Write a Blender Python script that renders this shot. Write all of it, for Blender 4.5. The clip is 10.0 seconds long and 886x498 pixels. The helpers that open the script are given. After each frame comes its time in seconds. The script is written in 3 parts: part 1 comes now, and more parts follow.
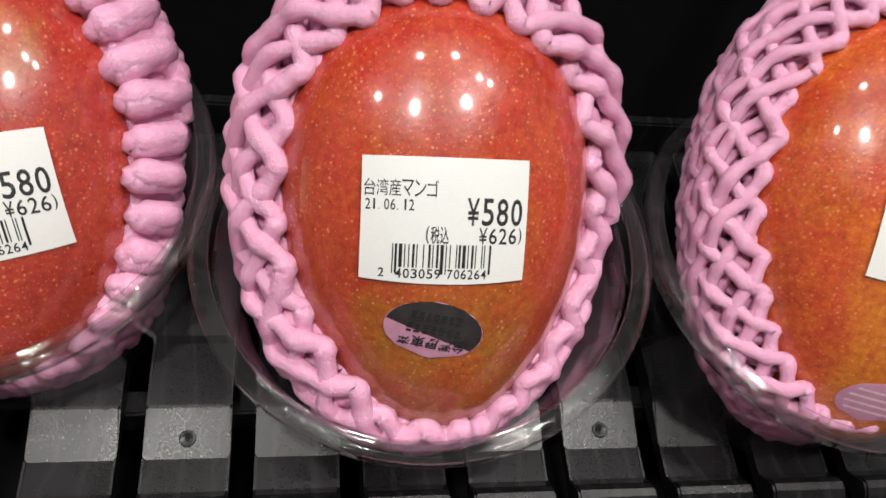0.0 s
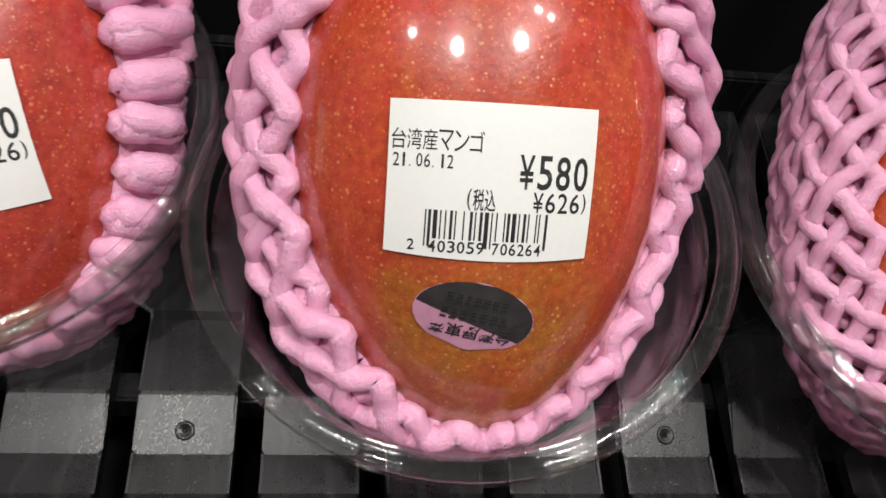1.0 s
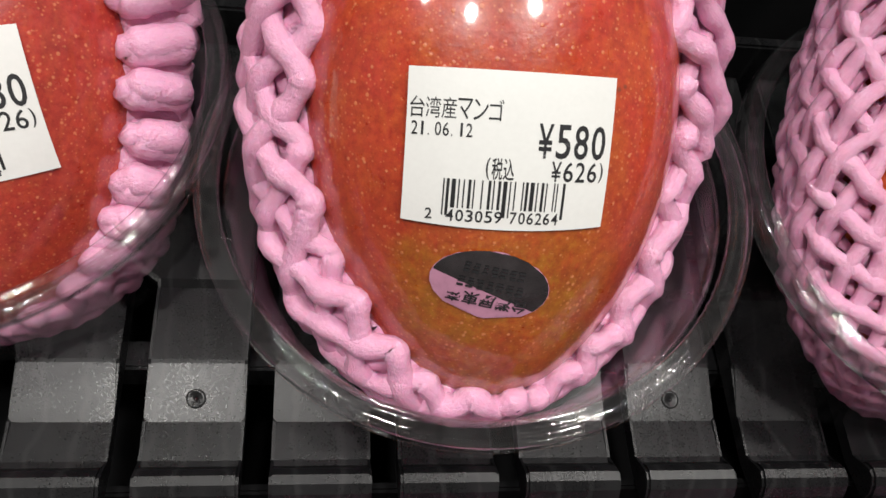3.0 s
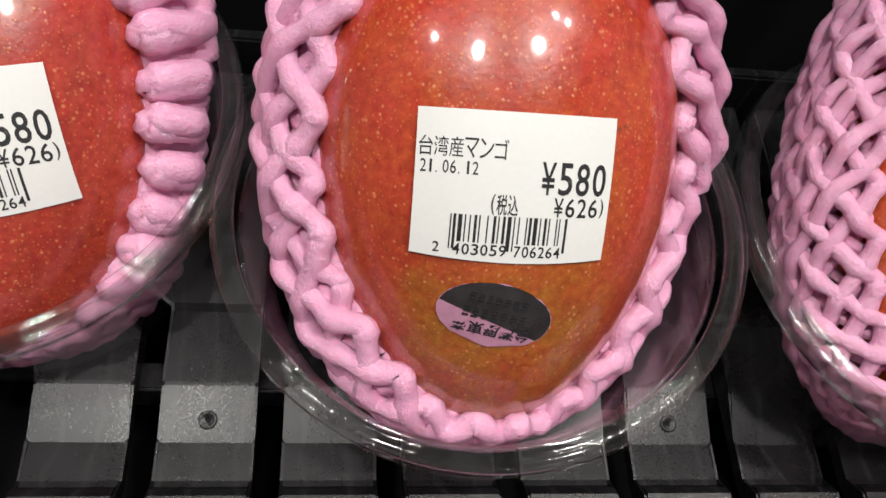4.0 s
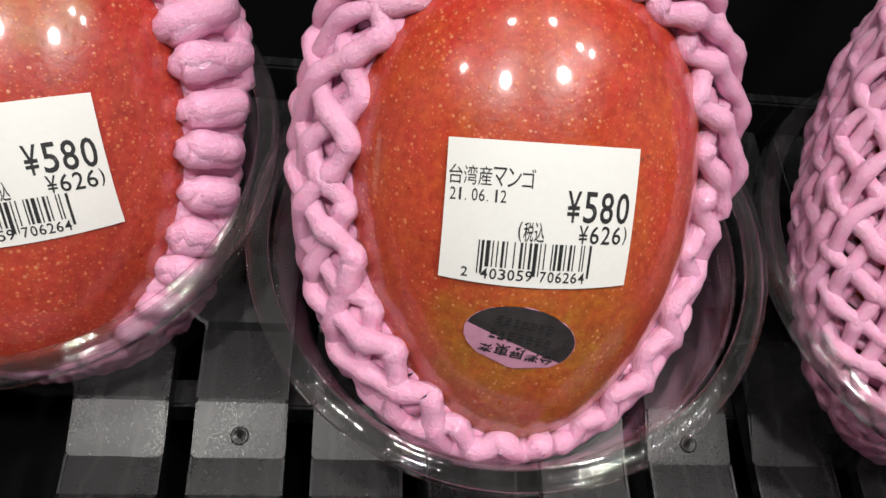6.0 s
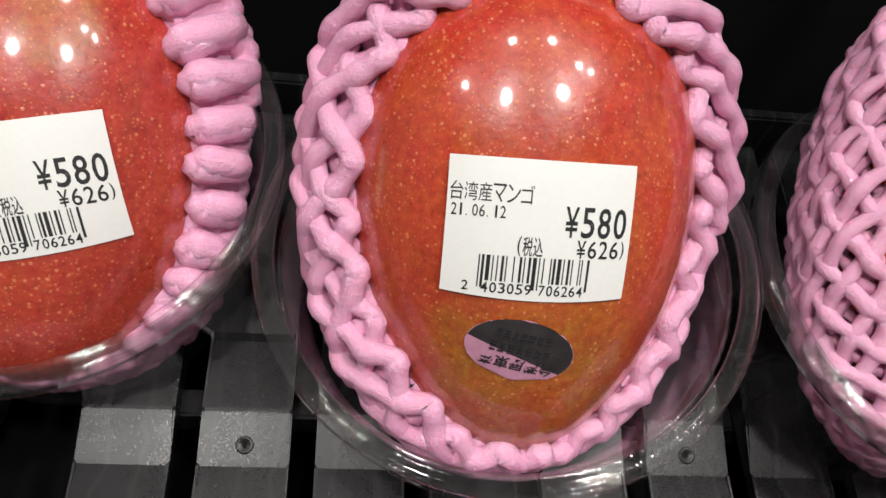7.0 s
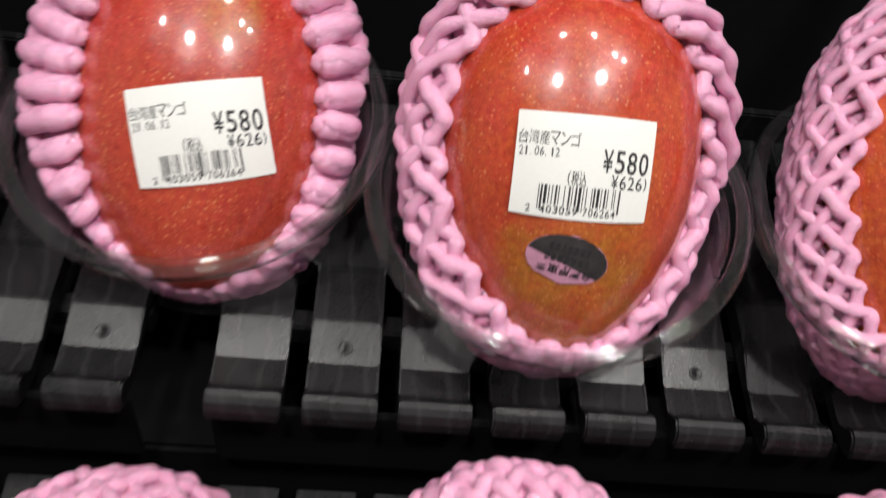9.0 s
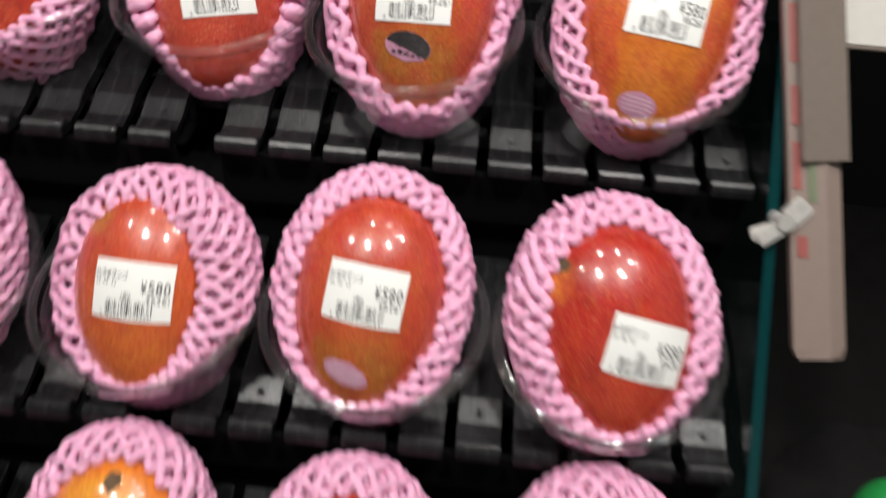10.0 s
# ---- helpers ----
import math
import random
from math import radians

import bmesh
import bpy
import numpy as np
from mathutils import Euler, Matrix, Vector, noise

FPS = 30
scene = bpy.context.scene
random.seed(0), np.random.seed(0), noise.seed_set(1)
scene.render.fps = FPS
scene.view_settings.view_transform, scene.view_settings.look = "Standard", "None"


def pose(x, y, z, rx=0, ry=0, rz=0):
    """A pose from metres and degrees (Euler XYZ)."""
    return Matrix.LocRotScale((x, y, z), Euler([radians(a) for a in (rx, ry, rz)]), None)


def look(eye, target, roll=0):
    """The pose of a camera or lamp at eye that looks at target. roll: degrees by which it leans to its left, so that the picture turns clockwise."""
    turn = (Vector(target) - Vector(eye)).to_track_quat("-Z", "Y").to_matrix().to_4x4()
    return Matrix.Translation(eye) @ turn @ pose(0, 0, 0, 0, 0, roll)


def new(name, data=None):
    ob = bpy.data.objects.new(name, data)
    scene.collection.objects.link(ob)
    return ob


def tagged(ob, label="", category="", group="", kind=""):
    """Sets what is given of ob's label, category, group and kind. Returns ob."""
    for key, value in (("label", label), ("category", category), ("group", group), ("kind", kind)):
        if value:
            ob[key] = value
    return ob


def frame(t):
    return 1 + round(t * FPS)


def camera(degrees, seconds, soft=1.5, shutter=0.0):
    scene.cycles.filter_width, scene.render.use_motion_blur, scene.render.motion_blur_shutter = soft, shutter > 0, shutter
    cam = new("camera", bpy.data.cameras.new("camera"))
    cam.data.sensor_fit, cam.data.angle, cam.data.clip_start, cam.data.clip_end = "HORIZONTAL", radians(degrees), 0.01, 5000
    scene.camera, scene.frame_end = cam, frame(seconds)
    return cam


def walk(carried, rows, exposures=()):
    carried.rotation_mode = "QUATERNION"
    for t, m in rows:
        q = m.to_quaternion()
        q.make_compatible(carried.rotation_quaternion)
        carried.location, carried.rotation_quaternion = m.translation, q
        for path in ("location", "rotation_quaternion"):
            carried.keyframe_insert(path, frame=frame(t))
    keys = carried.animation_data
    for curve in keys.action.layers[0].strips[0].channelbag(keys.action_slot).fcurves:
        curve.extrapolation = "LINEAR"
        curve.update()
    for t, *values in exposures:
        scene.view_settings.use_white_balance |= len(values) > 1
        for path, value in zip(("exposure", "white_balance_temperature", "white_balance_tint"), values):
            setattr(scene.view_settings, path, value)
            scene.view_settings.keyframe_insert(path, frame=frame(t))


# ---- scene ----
cam = camera(56.62, 10.0, soft=1.5, shutter=0.5)
PATH = [
    (0, (-0.00008, -0.00419, 0.21707), (0.04388, 0.15382, 0.02840), 12.95),
    (0.5, (-0.00021, 0.00553, 0.20477), (0.04053, 0.15928, 0.01189), 13.50),
    (1, (0.00564, 0.01870, 0.18917), (0.03770, 0.17046, -0.00689), 11.62),
    (1.5, (0.00780, 0.02646, 0.18660), (0.04031, 0.17634, -0.01082), 11.70),
    (2, (0.00653, 0.02668, 0.18740), (0.03883, 0.17498, -0.01125), 11.89),
    (2.5, (0.00194, 0.02068, 0.18730), (0.03995, 0.16267, -0.01492), 13.88),
    (4, (-0.00325, 0.01945, 0.19643), (0.03405, 0.16484, -0.00349), 13.87),
    (4.5, (-0.00403, 0.01987, 0.19945), (0.03136, 0.16644, 0.00004), 13.46),
    (5, (-0.00463, 0.01945, 0.20187), (0.02896, 0.16679, 0.00271), 13.00),
    (5.5, (-0.00735, 0.01617, 0.20138), (0.02580, 0.16387, 0.00241), 12.94),
    (6, (-0.00668, 0.01778, 0.20218), (0.02552, 0.16690, 0.00412), 12.50),
    (7.5, (-0.00638, 0.01317, 0.20795), (0.02364, 0.16529, 0.01184), 12.09),
    (8, (-0.00922, 0.00675, 0.21019), (0.02044, 0.16001, 0.01491), 12.14),
    (8.5, (-0.01611, -0.00922, 0.21844), (0.01218, 0.14758, 0.02579), 11.95),
    (9, (-0.02447, -0.04600, 0.23119), (-0.00159, 0.11685, 0.04289), 10.83),
    (9.2, (-0.01200, -0.07500, 0.22700), (0.109, 1.324, -1.197), 8.5),
    (9.5, (0.00030, -0.11379, 0.25880), (0.00851, 0.04820, 0.06855), 5.38),
    (9.7, (0.02501, -0.16632, 0.27054), (0.02810, 0.00473, 0.08825), 4.57),
    (9.8, (0.04300, -0.19700, 0.27950), (0.035, 1.176, -1.174), 4.0),
    (10, (0.07350, -0.26663, 0.28336), (0.06597, -0.09001, 0.10658), 3.63),
]
walk(cam, [(t, look(eye, target, roll)) for t, eye, target, roll in PATH],
     exposures=[(0.0, 0.02), (8.2, 0.03), (9.2, 0.14), (9.6, 0.18), (10.0, 0.20)])

# ---- light: shop ceiling with rows of downlights ----
world = bpy.data.worlds.new("world")
scene.world = world
world.use_nodes = True
world.node_tree.nodes["Background"].inputs[0].default_value = (0.9, 0.95, 1.0, 1)
world.node_tree.nodes["Background"].inputs[1].default_value = 0.05
scene.view_settings.exposure = 0.0


def downlight(x, y, z, watts, size):
    data = bpy.data.lights.new("downlight", "AREA")
    data.shape, data.size, data.energy, data.color = "DISK", size, watts, (1.0, 0.97, 0.93)
    ob = new("downlight", data)
    ob.matrix_world = pose(x, y, z)
    return ob


LAMPS = [(-0.31, -0.34, 1.5, 11, 0.13), (0.44, -0.29, 1.5, 11, 0.13), (-0.21, 0.34, 1.5, 2.4, 0.07), (0.31, 0.35, 1.5, 2.4, 0.07),
         (-0.90, -0.09, 1.5, 4, 0.07), (0.66, 0.10, 1.5, 3, 0.06), (0.86, 0.08, 1.5, 3, 0.06)]
for lamp in LAMPS:
    downlight(*lamp)


# ---- materials ----
def material(name):
    m = bpy.data.materials.new(name)
    m.use_nodes = True
    return m, m.node_tree, m.node_tree.nodes["Principled BSDF"]


def node(nt, kind, **values):
    n = nt.nodes.new(kind)
    for key, value in values.items():
        n.inputs[key.replace("_", " ")].default_value = value
    return n


def ramp(nt, fac, stops):
    n = nt.nodes.new("ShaderNodeValToRGB")
    for k, (at, col) in enumerate(stops):
        e = n.color_ramp.elements[k] if k < 2 else n.color_ramp.elements.new(at)
        e.position, e.color = at, (*col, 1)
    nt.links.new(fac, n.inputs[0])
    return n.outputs[0]


def mix(nt, fac, a, b, blend="MIX"):
    n = nt.nodes.new("ShaderNodeMix")
    n.data_type, n.blend_type = "RGBA", blend
    for sock, value in ((n.inputs[0], fac), (n.inputs[6], a), (n.inputs[7], b)):
        if isinstance(value, (int, float)):
            sock.default_value = value
        elif isinstance(value, tuple):
            sock.default_value = (*value, 1)
        else:
            nt.links.new(value, sock)
    return n.outputs[2]


def math_node(nt, op, a, b=None):
    n = nt.nodes.new("ShaderNodeMath")
    n.operation = op
    for k, value in enumerate((a, b)):
        if isinstance(value, (int, float)):
            n.inputs[k].default_value = value
        elif value is not None:
            nt.links.new(value, n.inputs[k])
    return n.outputs[0]


def coords(nt, which="Object", scale=(1, 1, 1), shift=(0, 0, 0)):
    tc, mp = nt.nodes.new("ShaderNodeTexCoord"), nt.nodes.new("ShaderNodeMapping")
    mp.inputs["Scale"].default_value, mp.inputs["Location"].default_value = scale, shift
    nt.links.new(tc.outputs[which], mp.inputs[0])
    return mp.outputs[0]


def tex(nt, kind, vector, scale, **more):
    n = node(nt, kind, Scale=scale, **more)
    nt.links.new(vector, n.inputs["Vector"])
    return n


def bump(nt, bsdf, height, strength, distance):
    n = node(nt, "ShaderNodeBump", Strength=strength, Distance=distance)
    nt.links.new(height, n.inputs["Height"])
    nt.links.new(n.outputs[0], bsdf.inputs["Normal"])
    return n


def plain(name, colour, rough, grain=400.0, amount=0.15, metal=0.0, depth=0.0002, shine=0.5):
    """A matt or glossy solid with a little grain and blotches."""
    m, nt, b = material(name)
    v = coords(nt)
    fine, broad = tex(nt, "ShaderNodeTexNoise", v, grain, Detail=4.0), tex(nt, "ShaderNodeTexNoise", v, grain / 25, Detail=3.0)
    f = math_node(nt, "MULTIPLY", math_node(nt, "ADD", fine.outputs[0], broad.outputs[0]), 0.5)
    lo, hi = tuple(c * (1 - amount) for c in colour), tuple(min(1, c * (1 + amount)) for c in colour)
    nt.links.new(ramp(nt, f, [(0.3, lo), (0.7, hi)]), b.inputs["Base Color"])
    nt.links.new(ramp(nt, broad.outputs[0], [(0.3, (rough * 0.8,) * 3), (0.7, (min(1, rough * 1.25),) * 3)]), b.inputs["Roughness"])
    b.inputs["Metallic"].default_value, b.inputs["Specular IOR Level"].default_value = metal, shine
    bump(nt, b, fine.outputs[0], 0.4, depth)
    return m


def mango_skin(name, red, orange, low, patch, patch_at, patch_size, seed, sides=0.0):
    """Glossy skin: blush over orange, paler lenticels, fine freckles; patch_at is where the blush is missing."""
    m, nt, b = material(name)
    orange = (orange[0], orange[1] * 0.95, orange[2])
    v = coords(nt, "Object", shift=(seed * 0.37, seed * 0.21, 0))
    raw = coords(nt)
    broad = tex(nt, "ShaderNodeTexNoise", v, 38, Detail=4.0, Roughness=0.6)
    mid = tex(nt, "ShaderNodeTexNoise", v, 160, Detail=4.0, Roughness=0.65)
    sep = nt.nodes.new("ShaderNodeSeparateXYZ")
    nt.links.new(raw, sep.inputs[0])
    along = math_node(nt, "ADD", math_node(nt, "MULTIPLY", sep.outputs[1], 11.0), math_node(nt, "MULTIPLY", broad.outputs[0], 0.5))
    along = math_node(nt, "ADD", along, math_node(nt, "MULTIPLY", mid.outputs[0], 0.12))
    base = ramp(nt, along, [(0.0, low), (0.02, low), (0.30, orange), (0.62, red)])
    flank = math_node(nt, "ADD", math_node(nt, "MULTIPLY", math_node(nt, "ABSOLUTE", sep.outputs[0]), 30.0), math_node(nt, "MULTIPLY", broad.outputs[0], 0.6))
    base = mix(nt, math_node(nt, "MULTIPLY", ramp(nt, flank, [(0.85, (0,) * 3), (1.45, (1,) * 3)]), sides), base, red)
    dist = nt.nodes.new("ShaderNodeVectorMath")
    dist.operation = "DISTANCE"
    nt.links.new(raw, dist.inputs[0])
    dist.inputs[1].default_value = patch_at
    near = math_node(nt, "ADD", math_node(nt, "DIVIDE", dist.outputs["Value"], patch_size), math_node(nt, "MULTIPLY", broad.outputs[0], 0.9))
    base = mix(nt, ramp(nt, near, [(0.75, (0.9,) * 3), (1.5, (0.0,) * 3)]), base, patch)
    blotch = tex(nt, "ShaderNodeTexNoise", v, 75, Detail=6.0, Roughness=0.75)
    base = mix(nt, math_node(nt, "MULTIPLY", ramp(nt, blotch.outputs[0], [(0.42, (0,) * 3), (0.62, (1,) * 3)]), 0.7), base, orange)
    shade = tex(nt, "ShaderNodeTexNoise", v, 52, Detail=5.0, Roughness=0.7)
    base = mix(nt, math_node(nt, "MULTIPLY", ramp(nt, shade.outputs[0], [(0.46, (0,) * 3), (0.68, (1,) * 3)]), 0.6), base, tuple(c * 0.62 for c in red))
    streak = tex(nt, "ShaderNodeTexNoise", coords(nt, "Object", scale=(1, 0.22, 1), shift=(seed * 0.3, 0, 0)), 420, Detail=4.0, Roughness=0.7)
    base = mix(nt, math_node(nt, "MULTIPLY", ramp(nt, streak.outputs[0], [(0.48, (0,) * 3), (0.70, (1,) * 3)]), 0.18), base, patch)
    base = mix(nt, math_node(nt, "MULTIPLY", ramp(nt, streak.outputs[0], [(0.28, (1,) * 3), (0.48, (0,) * 3)]), 0.35), base, red)
    grain = tex(nt, "ShaderNodeTexNoise", v, 520, Detail=5.0, Roughness=0.75)
    base = mix(nt, 1.0, base, ramp(nt, grain.outputs[0], [(0.32, (0.80, 0.60, 0.68)), (0.50, (1.08, 1.04, 1.08)), (0.70, (1.30, 1.6, 1.45))]), "MULTIPLY")
    size = tex(nt, "ShaderNodeTexNoise", v, 60, Detail=2.0)
    spot = None
    for grain, big, seen in ((460, 0.20, 0.55), (880, 0.26, 0.38)):
        dots = tex(nt, "ShaderNodeTexVoronoi", v, grain, Randomness=1.0)
        one = ramp(nt, math_node(nt, "SUBTRACT", dots.outputs["Distance"], math_node(nt, "MULTIPLY", size.outputs[0], big)), [(0.0, (1,) * 3), (0.12, (0,) * 3)])
        base = mix(nt, math_node(nt, "MULTIPLY", one, seen), base, (0.78, 0.30, 0.13))
        spot = spot or one
    specks = tex(nt, "ShaderNodeTexVoronoi", v, 95, Randomness=1.0)
    base = mix(nt, math_node(nt, "MULTIPLY", ramp(nt, specks.outputs["Distance"], [(0.03, (1,) * 3), (0.06, (0,) * 3)]), 0.55), base, (0.10, 0.05, 0.03))
    nt.links.new(base, b.inputs["Base Color"])
    nt.links.new(ramp(nt, mid.outputs[0], [(0.3, (0.26,) * 3), (0.7, (0.40,) * 3)]), b.inputs["Roughness"])
    b.inputs["Coat Weight"].default_value, b.inputs["Coat Roughness"].default_value = 1.0, 0.07
    b.inputs["Subsurface Weight"].default_value, b.inputs["Subsurface Radius"].default_value = 0.15, (0.004, 0.0015, 0.0006)
    bump(nt, b, math_node(nt, "ADD", math_node(nt, "MULTIPLY", spot, 0.25), mid.outputs[0]), 0.35, 0.0005)
    return m


def foam():
    """Soft satin foam: small closed cells, fine streaks drawn out along each strand (UV: round, along)."""
    m, nt, b = material("pink_foam")
    v = coords(nt)
    fibre = tex(nt, "ShaderNodeTexNoise", coords(nt, "UV", scale=(16, 620, 1)), 1.0, Detail=4.0, Roughness=0.65, Distortion=1.2)
    lump = tex(nt, "ShaderNodeTexNoise", v, 1000, Detail=3.0, Roughness=0.6, Distortion=0.5)
    broad = tex(nt, "ShaderNodeTexNoise", v, 90, Detail=3.0)
    col = ramp(nt, fibre.outputs[0], [(0.30, (0.86, 0.37, 0.58)), (0.55, (0.91, 0.44, 0.65)), (0.72, (0.94, 0.52, 0.72))])
    col = mix(nt, ramp(nt, broad.outputs[0], [(0.40, (0,) * 3), (0.70, (0.4,) * 3)]), col, (0.88, 0.42, 0.64))
    nt.links.new(col, b.inputs["Base Color"])
    nt.links.new(ramp(nt, lump.outputs[0], [(0.35, (0.34,) * 3), (0.65, (0.46,) * 3)]), b.inputs["Roughness"])
    b.inputs["Subsurface Weight"].default_value, b.inputs["Subsurface Radius"].default_value = 0.4, (0.005, 0.002, 0.003)
    b.inputs["Specular IOR Level"].default_value = 0.75
    bump(nt, b, math_node(nt, "ADD", math_node(nt, "MULTIPLY", fibre.outputs[0], 0.8), lump.outputs[0]), 0.8, 0.0006)
    b.inputs["Coat Weight"].default_value, b.inputs["Coat Roughness"].default_value, b.inputs["Coat IOR"].default_value = 1.0, 0.22, 1.8
    skin = node(nt, "ShaderNodeBump", Strength=0.9, Distance=0.0006)
    nt.links.new(math_node(nt, "ADD", math_node(nt, "MULTIPLY", fibre.outputs[0], 1.1), lump.outputs[0]), skin.inputs["Height"])
    nt.links.new(skin.outputs[0], b.inputs["Coat Normal"])
    return m


def clear(name, tint, gloss, rough, dent=0.25, haze=0.0, fine=90):
    """Thin clear plastic or glass: light goes straight through, gloss rises at grazing angles; haze is a milky share."""
    m, nt, b = material(name)
    nt.nodes.remove(b)
    t, g, f, mixer, milk, cloud = (nt.nodes.new("ShaderNode" + k) for k in ("BsdfTransparent", "BsdfGlossy", "LayerWeight", "MixShader", "BsdfDiffuse", "MixShader"))
    t.inputs[0].default_value, g.inputs[0].default_value, milk.inputs[0].default_value = (*tint, 1), (1, 1, 1, 1), (0.85, 0.83, 0.84, 1)
    f.inputs[0].default_value = 0.5
    n = tex(nt, "ShaderNodeTexNoise", coords(nt), fine, Detail=3.0)
    scratch = tex(nt, "ShaderNodeTexNoise", coords(nt, "Object", scale=(1, 1, 0.15)), 260, Detail=5.0, Roughness=0.75, Distortion=1.2)
    nt.links.new(ramp(nt, n.outputs[0], [(0.3, (rough * 0.5,) * 3), (0.7, (rough * 1.6,) * 3)]), g.inputs["Roughness"])
    bp = node(nt, "ShaderNodeBump", Strength=dent, Distance=0.001)
    nt.links.new(n.outputs[0], bp.inputs["Height"])
    for s in (g, f):
        nt.links.new(bp.outputs[0], s.inputs["Normal"])
    nt.links.new(ramp(nt, scratch.outputs[0], [(0.45, (haze,) * 3), (0.75, (haze * 3,) * 3)]), cloud.inputs[0])
    nt.links.new(t.outputs[0], cloud.inputs[1])
    nt.links.new(milk.outputs[0], cloud.inputs[2])
    rise = math_node(nt, "POWER", f.outputs["Facing"], 4.0)
    nt.links.new(math_node(nt, "ADD", math_node(nt, "MULTIPLY", rise, gloss), 0.045), mixer.inputs[0])
    nt.links.new(cloud.outputs[0], mixer.inputs[1])
    nt.links.new(g.outputs[0], mixer.inputs[2])
    nt.links.new(mixer.outputs[0], nt.nodes["Material Output"].inputs[0])
    return m


def black_plastic():
    """Moulded black plastic with a sparkling fine pebble grain, scuffs and dust."""
    m, nt, b = material("black_plastic")
    raw, info, add = coords(nt), nt.nodes.new("ShaderNodeObjectInfo"), nt.nodes.new("ShaderNodeVectorMath")
    nt.links.new(raw, add.inputs[0])
    nt.links.new(math_node(nt, "MULTIPLY", info.outputs["Random"], 3.7), add.inputs[1])
    v = add.outputs[0]
    flat = nt.nodes.new("ShaderNodeMapping")
    flat.inputs["Scale"].default_value = (1, 0.4, 1)
    nt.links.new(v, flat.inputs[0])
    pebble = tex(nt, "ShaderNodeTexNoise", v, 2600, Detail=2.0, Roughness=0.6)
    spark = tex(nt, "ShaderNodeTexVoronoi", v, 3600, Randomness=1.0)
    scuff = tex(nt, "ShaderNodeTexNoise", flat.outputs[0], 70, Detail=4.0, Roughness=0.55, Distortion=0.3)
    swirl = tex(nt, "ShaderNodeTexWave", v, 34, Distortion=6.0, Detail=4.0)
    dust = tex(nt, "ShaderNodeTexVoronoi", v, 260, Randomness=1.0)
    col = ramp(nt, scuff.outputs[0], [(0.30, (0.004, 0.004, 0.0045)), (0.8, (0.011, 0.011, 0.012))])
    col = mix(nt, math_node(nt, "MULTIPLY", ramp(nt, swirl.outputs["Fac"], [(0.90, (0,) * 3), (1.0, (1,) * 3)]), 0.03), col, (0.30, 0.30, 0.30))
    col = mix(nt, math_node(nt, "MULTIPLY", ramp(nt, dust.outputs["Distance"], [(0.02, (1,) * 3), (0.05, (0,) * 3)]), 0.08), col, (0.3, 0.3, 0.29))
    nt.links.new(col, b.inputs["Base Color"])
    grain = math_node(nt, "ADD", math_node(nt, "MULTIPLY", spark.outputs["Color"], 0.14), math_node(nt, "MULTIPLY", scuff.outputs[0], 0.16))
    nt.links.new(math_node(nt, "ADD", grain, 0.17), b.inputs["Roughness"])
    b.inputs["Specular IOR Level"].default_value = 0.37
    bump(nt, b, pebble.outputs[0], 0.25, 0.00015)
    return m


PINK, BLACK = foam(), black_plastic()
CUP = clear("clear_plastic", (0.985, 0.98, 0.985), 0.34, 0.06, haze=0.003)
CUP_RIM = clear("clear_rim", (0.97, 0.965, 0.97), 0.85, 0.05, dent=0.12, haze=0.006, fine=300)
GLASS = clear("side_glass", (0.70, 0.86, 0.85), 0.8, 0.02, 0.0)
GLASS_EDGE = plain("glass_edge", (0.002, 0.030, 0.032), 0.12, 200)
PAPER = plain("label_paper", (0.83, 0.83, 0.80), 0.45, 900, 0.03, depth=0.00005)
INK = plain("black_ink", (0.02, 0.02, 0.022), 0.5, 900)
# on the foil sticker, pink and dark are painted reflections of net and ceiling
STICKER_PINK = plain("sticker_pink", (0.52, 0.25, 0.36), 0.2, 500, 0.15)
STICKER_PALE = plain("sticker_pale", (0.66, 0.48, 0.55), 0.25, 500, 0.2)
STICKER_DARK_REFLECTION = plain("foil_dark_reflection", (0.16, 0.14, 0.15), 0.14, 300, 0.4, metal=0.9)
DARK_PANEL = plain("dark_panel", (0.007, 0.007, 0.0075), 0.9, 60, shine=0.05)
WALL = plain("shop_wall", (0.30, 0.30, 0.29), 0.7, 40)
FLOOR_MAT = plain("shop_floor", (0.012, 0.012, 0.012), 0.4, 40)
SIGN_WHITE = plain("sign_card", (0.22, 0.165, 0.14), 0.5, 200, 0.06)
SIGN_RED = plain("sign_red", (0.28, 0.07, 0.06), 0.5, 200)
SIGN_GREEN = plain("sign_green", (0.13, 0.16, 0.09), 0.5, 200)
GREEN = plain("green_plastic", (0.02, 0.33, 0.07), 0.35, 200)
STALK = plain("stalk_brown", (0.10, 0.06, 0.03), 0.8, 300, 0.4)


# ---- builders ----
def mesh_object(name, verts, faces, mat, parent=None, label="", smooth=True, uv=None):
    me = bpy.data.meshes.new(name)
    me.from_pydata([tuple(v) for v in verts], [], [tuple(f) for f in faces])
    if uv:
        layer = me.uv_layers.new(name="UVMap")
        layer.data.foreach_set("uv", np.array([uv[lp.vertex_index] for lp in me.loops], dtype=np.float32).ravel())
    if smooth:
        me.polygons.foreach_set("use_smooth", [True] * len(me.polygons))
    me.materials.append(mat)
    me.update()
    ob = new(name, me)
    ob.parent = parent
    if label:
        tagged(ob, label)
    return ob


def part(name, bm, mat, parent=None, label="", smooth=False):
    me = bpy.data.meshes.new(name)
    bmesh.ops.recalc_face_normals(bm, faces=bm.faces)
    bm.to_mesh(me)
    bm.free()
    if smooth:
        me.polygons.foreach_set("use_smooth", [True] * len(me.polygons))
    me.materials.append(mat)
    ob = new(name, me)
    ob.parent = parent
    if label:
        tagged(ob, label)
    return ob


